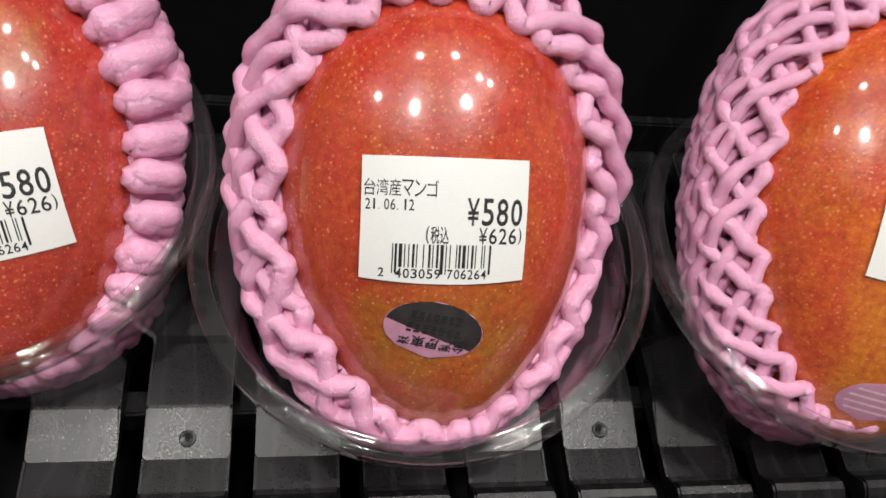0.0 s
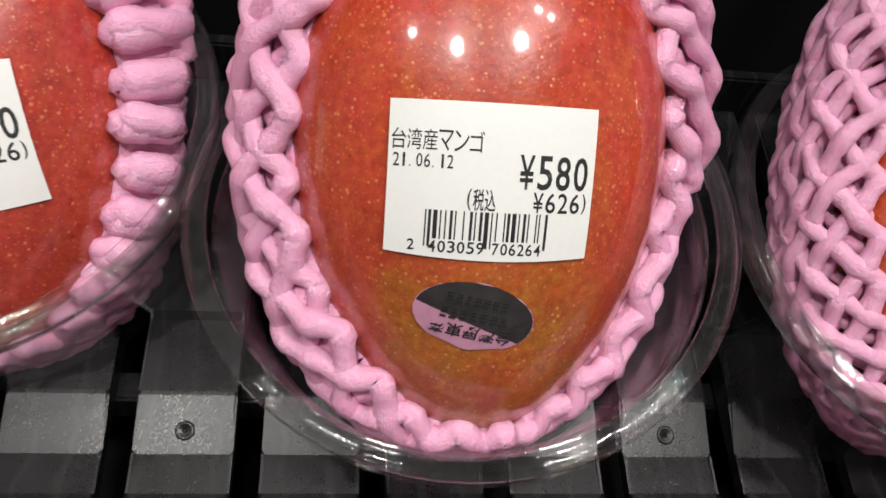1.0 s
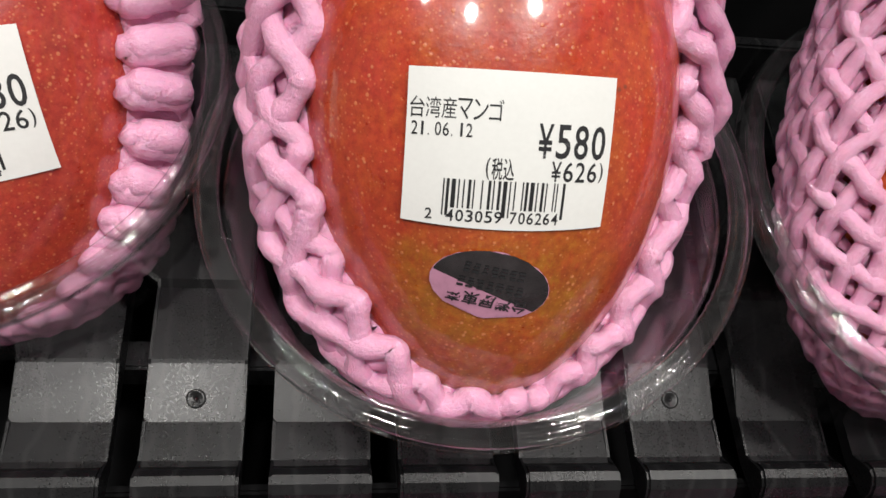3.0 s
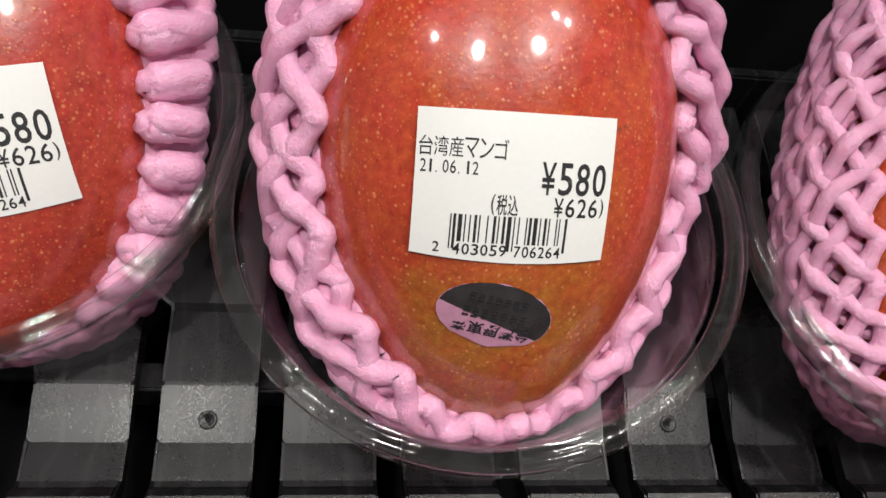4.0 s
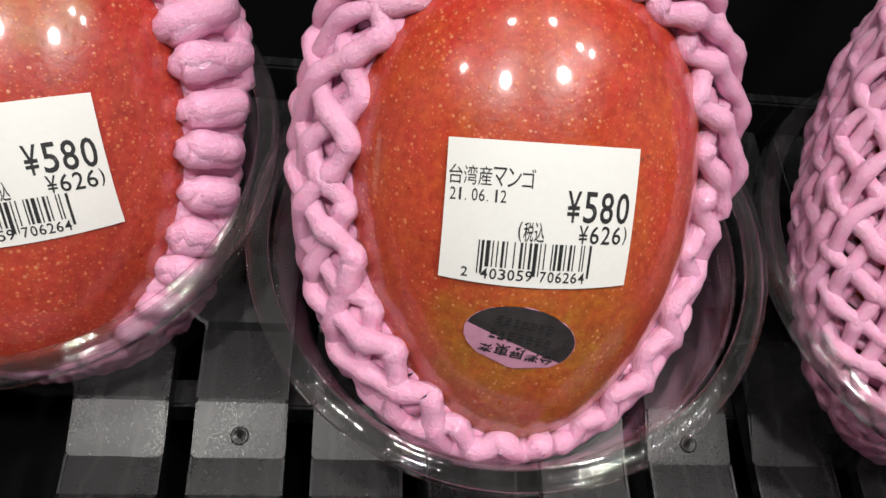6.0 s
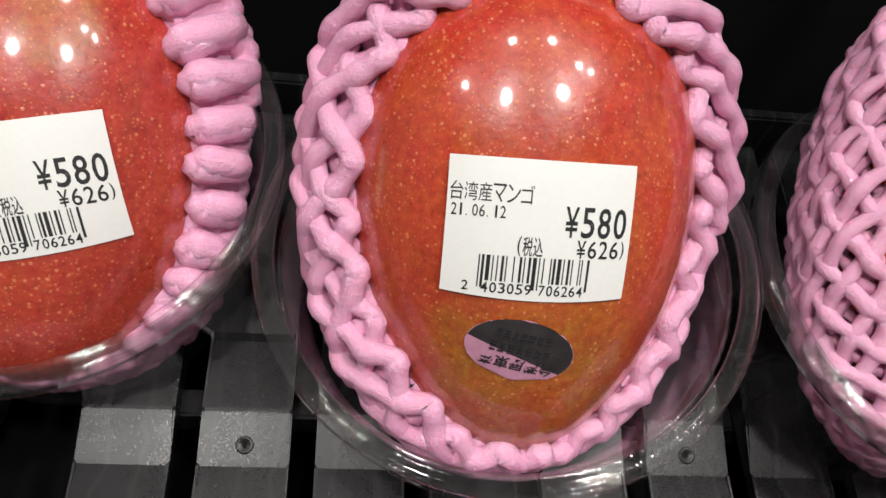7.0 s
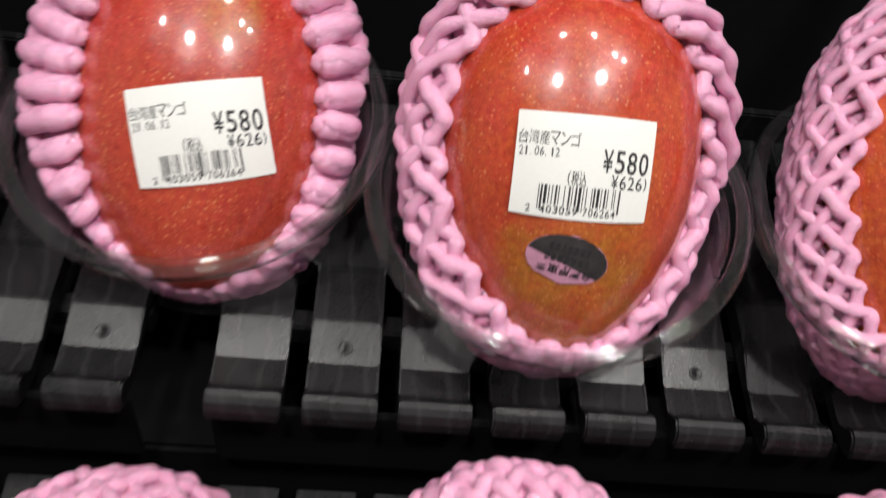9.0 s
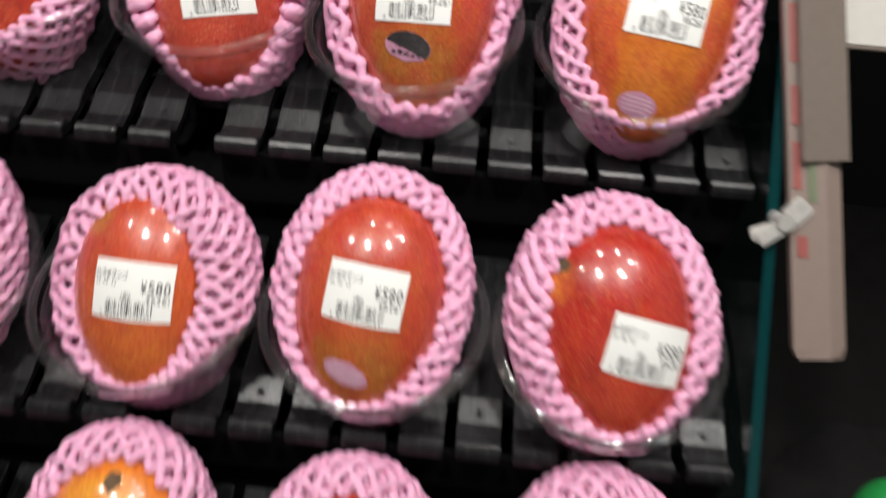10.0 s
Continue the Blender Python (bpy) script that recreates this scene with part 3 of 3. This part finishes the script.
def foam_net(ob, shape, holder, label, seed, cells=30, rows_=13, strand=0.0024, opening=68, bulge=0.010, top=0.002, lean=0.0, low=0.1, high=0.0,
             straight=0.0, wide_loop=0.12, twist=0.0, lining=1.0, weave=0.28, shift=0.0, ends=0):
    """A foam net sleeve, rolled back to leave the front of the mango bare. Each strand runs slantwise from the back to the
    edge of the opening, turns round there in a knob and runs back, crossing its neighbours in narrow meshes.
    opening is the angle of the bare front; lean, low and high close it to one side, below and above."""
    opening, reach = radians(opening), BACK
    rng = random.Random(seed)
    phase = rng.random() * 6.28
    net = new("foam_net")
    net.matrix_world = ob.matrix_world.copy()
    tagged(net, label, "fruit net", group="foam nets")
    into = holder.matrix_world.inverted() @ net.matrix_world

    def surface(theta, phi, off):
        a, b2, c = shape.w, shape.l, shape.d
        wide = 1 + shape.t * math.sin(phi) * 0.9
        st, ct = math.sin(theta), math.cos(theta)
        q = Vector((a * wide * st * math.cos(phi), b2 * st * math.sin(phi), c * ct))
        n = Vector((q.x / a ** 2, q.y / b2 ** 2, q.z / c ** 2)).normalized()
        q += n * off
        q.y += top * max(0.0, math.sin(phi)) ** 2 * st
        q.x += shift * st
        return q

    # even spacing along the rim of the opening
    arc = [0.0]
    for i in range(720):
        p, q = (surface(1.45, 2 * math.pi * k / 720, bulge) for k in (i, i + 1))
        arc.append(arc[-1] + (q - p).length)
    arc = np.array(arc) / arc[-1]

    def around(fraction):
        turns = math.floor(fraction)
        return 2 * math.pi * (turns + float(np.interp(fraction - turns, arc, np.linspace(0, 1, 721))))

    tip = [0.45 * (1 - math.cos(math.pi / 2 * i / 5)) for i in range(6)]
    steps = tip + [0.45 + (rows_ - 0.45) * (i + 1) / (rows_ * 5) for i in range(rows_ * 5)]
    for layer, (lift, r0) in enumerate(((0.0, strand), (-strand * 1.2, strand * lining))):
        lining_v, lining_f, lining_uv = [], [], []
        for k in range(cells):
            jitter, dz, fat, dth = rng.uniform(-0.13, 0.13), rng.uniform(-0.0006, 0.0006), rng.uniform(0.90, 1.10), rng.uniform(-0.035, 0.035)
            pts, rad = [], []
            under = max(0.0, -math.sin(around((k + 0.5 * layer) / cells)))
            direct, fat = straight * (1 - 0.92 * min(1.0, 1.3 * under)), fat * (1 - 0.25 * under * min(1.0, straight))
            loop = wide_loop + 0.08 * under * min(1.0, straight)
            side = around((k + 0.5 * layer) / cells)
            open_at = opening + dth + 0.04 * math.sin(2 * side + phase) - abs(lean) * max(0.0, -math.copysign(1.0, lean) * math.cos(side))
            open_at -= low * max(0.0, -math.sin(side)) + high * max(0.0, math.sin(side))
            for half in (-1, 1):
                for s in (reversed(steps) if half < 0 else steps[1:]):
                    theta = open_at + (reach - open_at) * s / rows_ + (0.10 if layer else 0.0)
                    roll_up = min(1.0, s * 4.5 / rows_)
                    off = 0.6 * strand + (bulge - 0.6 * strand) * math.sin(roll_up * math.pi / 2) - 0.005 * max(0.0, (s - 0.45 * rows_) / (0.55 * rows_))
                    bend = math.sqrt(max(0.0, 1 - (1 - min(1.0, s / 0.45)) ** 2))
                    slant = loop * bend + 0.5 * max(0.0, s - direct)
                    phi = around((k + 0.5 * layer + jitter * max(0.2, 1 - s / 4) + half * slant + twist * s) / cells)
                    over = weave * strand * math.cos(2 * math.pi * slant) * half * bend
                    q = surface(theta, phi, off + lift + over + dz)
                    wobble = Vector((seed + 3.1 * k, half * 5.0, 0))
                    q += 0.0007 * noise.noise_vector(q * 130 + wobble)
                    pts.append(q)
                    knot = 1 + 0.10 * math.cos(4 * math.pi * slant) + 0.16 * noise.noise(q * 260 + wobble)
                    blunt = math.sqrt(max(0.45, 1 - (1 - min(1.0, s / 0.30)) ** 2)) if loop < 0.1 else 1.0
                    rad.append(r0 * fat * knot * (1.12 if s < 0.9 else 1.0) * blunt)
            keep_inside(pts, into, strand)
            if layer:
                tube(pts, rad, 6, lining_v, lining_f, lining_uv)
            else:
                verts, faces, uv = [], [], []
                tube(pts, rad, 10, verts, faces, uv)
                mesh_object("strand", verts, faces, PINK, net, uv=uv)
        if layer:
            for k in range(ends):
                phi = math.pi * (0.50 + 0.26 * k / ends) + rng.uniform(-0.05, 0.05)
                root, out = surface(1.35, phi, bulge), surface(1.35, phi, bulge + rng.uniform(0.003, 0.007)) + Vector((rng.uniform(-0.003, 0.003), 0.001, 0.001))
                verts, faces, uv = [], [], []
                line = [root + (out - root) * i / 6 + Vector((0, 0, 0.0012 * math.sin(i))) for i in range(7)]
                tube(line, [strand * (1.0 - 0.09 * i) for i in range(7)], 8, verts, faces, uv)
                mesh_object("loose_end", verts, faces, PINK, net, uv=uv)
            tagged(mesh_object("lining", lining_v, lining_f, PINK, net, uv=lining_uv), kind="stuff")
    return net


SKINS = {
    "red": mango_skin("skin_red", (0.47, 0.034, 0.022), (0.46, 0.075, 0.016), (0.33, 0.115, 0.011), (0.48, 0.15, 0.02), (0.0, -0.06, 0.03), 0.03, 1, 0.75),
    "blush": mango_skin("skin_blush", (0.44, 0.033, 0.026), (0.46, 0.052, 0.028), (0.44, 0.048, 0.023), (0.38, 0.14, 0.02), (0.012, 0.031, 0.028), 0.024, 2),
    "orange": mango_skin("skin_orange", (0.52, 0.055, 0.02), (0.58, 0.15, 0.015), (0.52, 0.15, 0.012), (0.62, 0.22, 0.015), (0.006, 0.01, 0.04), 0.040, 3, 0.9),
    "deep": mango_skin("skin_deep", (0.38, 0.012, 0.012), (0.42, 0.024, 0.012), (0.44, 0.040, 0.014), (0.64, 0.20, 0.015), (-0.035, 0.03, 0.02), 0.030, 4),
    "warm": mango_skin("skin_warm", (0.48, 0.045, 0.022), (0.52, 0.085, 0.018), (0.52, 0.12, 0.014), (0.40, 0.16, 0.03), (-0.022, 0.036, 0.02), 0.022, 6),
    "ripe": mango_skin("skin_ripe", (0.60, 0.14, 0.012), (0.66, 0.22, 0.012), (0.60, 0.18, 0.012), (0.68, 0.30, 0.015), (0.0, 0.03, 0.03), 0.05, 5),
}


def packed(centre, roll, size, taper, skin, text, net, rim, lean, price=None, sticker=None, seed=0, spin=0.0, tilt=45.0, scar=None):
    ob, shape = mango(centre, roll, size, taper, SKINS[skin], text, tilt=tilt, price=price, sticker=sticker, seed=seed, spin=spin, scar=scar)
    foam_net(ob, shape, cup(rim, lean), **net)


THICK = "thick pink foam net rolled round the mango"
FINE = "fine-meshed pink foam net pulled over the mango"
BACK = radians(152)
# upper row
packed((0.036, 0.1435, 0.0565), 2, (0.118, 0.082, 0.064), 0.13, "red", "red and orange mango with a price label and an oval sticker",
       dict(label=THICK, seed=11, cells=27, rows_=13, strand=0.0025, opening=79, lean=0.07, bulge=0.0104, top=0.003, high=0.38),
       (0.0329, 0.1346, 0.0568), (-0.07, -0.135), (-0.002, -0.0005, -2), (-0.0042, -0.0272, -12, 0.0122, 0.0072), 1)
packed((-0.082, 0.1622, 0.0466), 0, (0.1165, 0.080, 0.064), 0.06, "blush", "red mango with a yellow-green patch and a price label",
       dict(label=THICK, seed=12, cells=34, rows_=12, strand=0.0034, opening=70, bulge=0.0112, top=0.003, lean=0.28, low=-0.14, straight=2.6, wide_loop=0.06, weave=0.25, lining=1.1),
       (-0.0813, 0.1551, 0.0558), (-0.07, -0.14), (0.006, -0.0064, 12), None, 2)
packed((0.1620, 0.1380, 0.0600), -4, (0.124, 0.084, 0.066), 0.12, "orange", "orange mango with reddish edges and a price label",
       dict(label=THICK, seed=13, cells=33, rows_=17, strand=0.0019, opening=69, bulge=0.0114, top=0.004, low=0.0, twist=0.12, lining=0.85),
       (0.1578, 0.1372, 0.0500), (0.07, -0.16), (0.000, 0.0010, -4), (-0.006, -0.046, -10, 0.010, 0.006, "pale"), 3)
packed((-0.205, 0.160, 0.048), 8, (0.116, 0.078, 0.064), 0.10, "deep", "red mango half hidden in a pink foam net",
       dict(label=FINE, seed=14, cells=28, rows_=13, strand=0.0022, lining=0.7, opening=56, bulge=0.0095, top=0.003), (-0.203, 0.155, 0.054), (0.0, -0.14), (0.0, 0.0, 6), None, 4)
# middle row
packed((-0.0915, 0.012, -0.046), 2, (0.114, 0.077, 0.060), 0.05, "warm", "orange-red mango with a green tinge and a price label",
       dict(label=FINE, seed=21, cells=33, rows_=14, strand=0.0022, lining=0.7, opening=68, bulge=0.0145, top=-0.008, lean=-0.36, high=0.1, shift=0.004), (-0.091, 0.008, -0.041), (0.0, -0.14), (0.002, 0.001, -4), None, 5)
packed((0.0257, 0.013, -0.041), -3, (0.117, 0.080, 0.062), 0.10, "red", "red mango with orange sides and a price label",
       dict(label=THICK, seed=22, cells=36, rows_=13, strand=0.0026, opening=70, bulge=0.0100, top=0.001), (0.0285, 0.009, -0.041), (0.0, -0.14), (0.000, 0.006, -4), (-0.005, -0.0345, -20, 0.0120, 0.006, "pale"), 6)
packed((0.151, 0.009, -0.041), 10, (0.117, 0.084, 0.066), 0.10, "deep", "deep red mango with an orange cheek and a price label",
       dict(label=THICK, seed=23, cells=34, rows_=13, strand=0.0026, opening=66, bulge=0.0100, top=0.001, lean=0.16, ends=6), (0.1495, 0.005, -0.041), (0.0, -0.14), (0.011, -0.007, -20), None, 7, scar=(-0.026, 0.037))
packed((-0.214, 0.012, -0.044), 0, (0.118, 0.080, 0.064), 0.10, "red", "red mango half hidden in a pink foam net",
       dict(label=FINE, seed=24, cells=31, rows_=13, strand=0.0023, lining=0.7, opening=60, top=0.003), (-0.212, 0.008, -0.041), (0.0, -0.14), None, None, 8)
# lower row
packed((-0.094, -0.091, -0.144), 0, (0.118, 0.080, 0.064), 0.08, "ripe", "ripe yellow-orange mango in a pink foam net",
       dict(label=FINE, seed=31, cells=31, rows_=13, strand=0.0023, lining=0.7, opening=66), (-0.093, -0.106, -0.137), (0.0, -0.14), None, None, 9, scar=(0.002, 0.047))
packed((0.027, -0.096, -0.145), 0, (0.118, 0.080, 0.064), 0.08, "red", "red-orange mango in a pink foam net",
       dict(label=FINE, seed=32, cells=30, rows_=12, strand=0.0024, lining=0.7, opening=66), (0.027, -0.107, -0.137), (0.0, -0.14), None, None, 10)
packed((0.153, -0.089, -0.143), 0, (0.118, 0.080, 0.064), 0.08, "orange", "orange-red mango in a pink foam net",
       dict(label=FINE, seed=33, cells=30, rows_=12, strand=0.0024, lining=0.7, opening=58), (0.152, -0.104, -0.137), (0.0, -0.14), None, None, 11)
packed((-0.214, -0.097, -0.148), 0, (0.118, 0.080, 0.064), 0.08, "deep", "red mango in a pink foam net beside the others",
       dict(label=FINE, seed=34, cells=30, rows_=12, strand=0.0024, lining=0.7, opening=60), (-0.213, -0.106, -0.137), (0.0, -0.14), None, None, 12)

# ---- glass side panel, clip, sign boards ----
EDGE = [(0.300, 0.2184), (-0.330, -0.3486)]


def side_glass():
    base = new("side_panel")
    tagged(base, "clear glass side panel with a teal edge beside the trays", "glass panel")
    low = [(y, z - 0.16) for y, z in reversed(EDGE)]
    verts, faces = prism([(y, z - 0.0015) for y, z in EDGE] + low, 0.2258, 0.2312)
    mesh_object("pane", verts, faces, GLASS, base, smooth=False)
    rim = [EDGE[0], EDGE[1], (EDGE[1][0], EDGE[1][1] - 0.0014), (EDGE[0][0], EDGE[0][1] - 0.0014)]
    verts, faces = prism(rim, 0.2258, 0.2312)
    mesh_object("edge", verts, faces, GLASS_EDGE, base, "polished teal glass edge", smooth=False)


side_glass()


def sign_board():
    """A narrow two-faced sign that stands along the slope outside the glass."""
    base = new("sign_board")
    base.matrix_world = Matrix.Translation((0.2443, 0.0074, -0.0441)) @ pose(0, 0, 0, 45) @ pose(0, 0, 0, 0, 0, 6.9)
    tagged(base, "narrow pinkish white sign with faded red and green print", "sign")
    cross = [(0, 0), (0.0170, 0.0045), (0.0262, 0.0), (0.0262, -0.005), (0, -0.005)]
    n, levels, verts, faces = len(cross), [(-0.002, 0.85), (0.003, 1.0), (0.30, 1.0)], [], []
    for y, k in levels:
        verts += [(0.0131 + (x - 0.0131) * k, y, z) for x, z in cross]
    for j in range(2):
        faces += [(j * n + i, j * n + (i + 1) % n, (j + 1) * n + (i + 1) % n, (j + 1) * n + i) for i in range(n)]
    faces += [tuple(range(n - 1, -1, -1)), tuple(range(2 * n, 3 * n))]
    mesh_object("board", verts, faces, SIGN_WHITE, base, smooth=False)
    slope = math.degrees(math.atan2(0.0045, 0.0170))
    for y, h, x, w, mat in ((0.050, 0.011, 0.003, 0.005, SIGN_RED), (0.085, 0.024, 0.002, 0.004, SIGN_RED), (0.118, 0.020, 0.002, 0.004, SIGN_RED), (0.150, 0.030, 0.002, 0.004, SIGN_RED),
                            (0.078, 0.020, 0.009, 0.004, SIGN_GREEN), (0.110, 0.022, 0.008, 0.004, SIGN_GREEN), (0.150, 0.014, 0.009, 0.004, SIGN_GREEN)):
        bm = bmesh.new()
        box(bm, x, x + w, y, y + h, 0.0001, 0.0005)
        bmesh.ops.rotate(bm, verts=bm.verts, matrix=Matrix.Rotation(-radians(slope), 3, "Y"))
        part("print_bar", bm, mat, base)
    bm = bmesh.new()
    box(bm, 0.005, 0.0285, 0.098, 0.26, 0.0052, 0.0062, 0.0003)
    part("card", bm, SIGN_CARD, base, "faded beige overlapping card")


CARD_WHITE = plain("card_white", (0.50, 0.48, 0.44), 0.5, 200, 0.05)
SIGN_CARD = plain("beige_card", (0.15, 0.12, 0.10), 0.6, 200, 0.08, shine=0.2)
sign_board()


def white_card():
    base = new("sign_card")
    base.matrix_world = Matrix.Translation((0.2514, 0.1230, 0.0710)) @ pose(0, 0, 0, 45)
    bm = bmesh.new()
    box(bm, 0.002, 0.10, 0.0, 0.16, -0.010, -0.008, 0.0006)
    part("card", bm, CARD_WHITE, base)
    bm = bmesh.new()
    box(bm, 0.001, 0.101, -0.002, 0.0, -0.0105, -0.0075, 0.0004)
    part("frame", bm, SIGN_CARD, base)
    return tagged(base, "plain white price card in a thin grey frame", "sign")


white_card()


def clip():
    base = new("sign_clip")
    base.matrix_world = Matrix.Translation((0.2290, 0.052, 0.0010)) @ pose(0, 0, 0, 45) @ pose(0, 0, 0, 0, 0, 28)
    tagged(base, "shiny clear plastic clip gripping the glass edge", "clip")
    for name, box_at, turn in (("jaw", (-0.012, 0.010, -0.004, 0.004, 0.002, 0.0045), 8), ("jaw", (-0.012, 0.010, -0.004, 0.004, -0.0045, -0.002), -8), ("bracket", (0.008, 0.020, -0.006, 0.005, -0.003, 0.004), 20)):
        bm = bmesh.new()
        box(bm, *box_at, 0.0009)
        bmesh.ops.rotate(bm, verts=bm.verts, matrix=Matrix.Rotation(radians(turn), 3, "Z"))
        part(name, bm, CLIP, base)
    bm = bmesh.new()
    bmesh.ops.create_cone(bm, cap_ends=True, segments=20, radius1=0.0042, radius2=0.0042, depth=0.013, matrix=pose(0.004, 0.003, 0, 15, 0, 0))
    part("hinge", bm, CLIP, base, smooth=False)


CLIP = plain("clip_plastic", (0.78, 0.76, 0.72), 0.12, 300, 0.2, metal=0.5)
clip()

SHELF = plain("shelf_black", (0.0035, 0.0033, 0.0032), 0.6, 60, 0.4, shine=0.08)
slab("shelf_east", 0.245, 0.75, -0.45, 0.34, -1.0, -0.215, SHELF, "dark side shelf beside the glass panel")


def green_fruit():
    verts, faces, rings, seg = [], [], 24, 40
    for i in range(rings + 1):
        a = math.pi * i / rings
        for k in range(seg):
            b2 = 2 * math.pi * k / seg
            r = 0.036 * (1 + 0.02 * math.cos(6 * b2)) * math.sin(a)
            verts.append((max(r, 0.0004) * math.cos(b2), max(r, 0.0004) * math.sin(b2), -0.034 * math.cos(a)))
    for i in range(rings):
        for k in range(seg):
            a, b2 = i * seg + k, i * seg + (k + 1) % seg
            faces.append((a, b2, b2 + seg, a + seg))
    ob = mesh_object("green_fruit", verts, faces, GREEN)
    ob.matrix_world = pose(0.356, -0.012, -0.182, 12, 8, 0)
    tagged(ob, "bright green rounded fruit on the dark side shelf", "fruit")


green_fruit()


def clear_bag():
    """A crumpled clear bag drawn loosely over the green fruit."""
    verts, faces, rings, seg = [], [], 20, 48
    for i in range(rings + 1):
        a = math.pi / 2 * i / rings
        for k in range(seg):
            b2 = 2 * math.pi * k / seg
            p = Vector((0.082 * math.sin(a) * math.cos(b2), 0.105 * math.sin(a) * math.sin(b2), 0.070 * math.cos(a)))
            crease = noise.noise(Vector((3.5 * math.cos(b2), 3.5 * math.sin(b2), 1.4 * a)))
            p *= 1 + 0.22 * abs(crease) - 0.10
            verts.append(p if i else Vector((0, 0, p.z)) + 0.001 * Vector((math.cos(b2), math.sin(b2), 0)))
    for i in range(rings):
        for k in range(seg):
            a, b2 = i * seg + k, i * seg + (k + 1) % seg
            faces.append((a, a + seg, b2 + seg, b2))
    ob = mesh_object("plastic_bag", verts, faces, CUP)
    ob.matrix_world = pose(0.352, -0.020, -0.2148)
    tagged(ob, "crumpled clear plastic bag over the green fruit", "bag")


clear_bag()
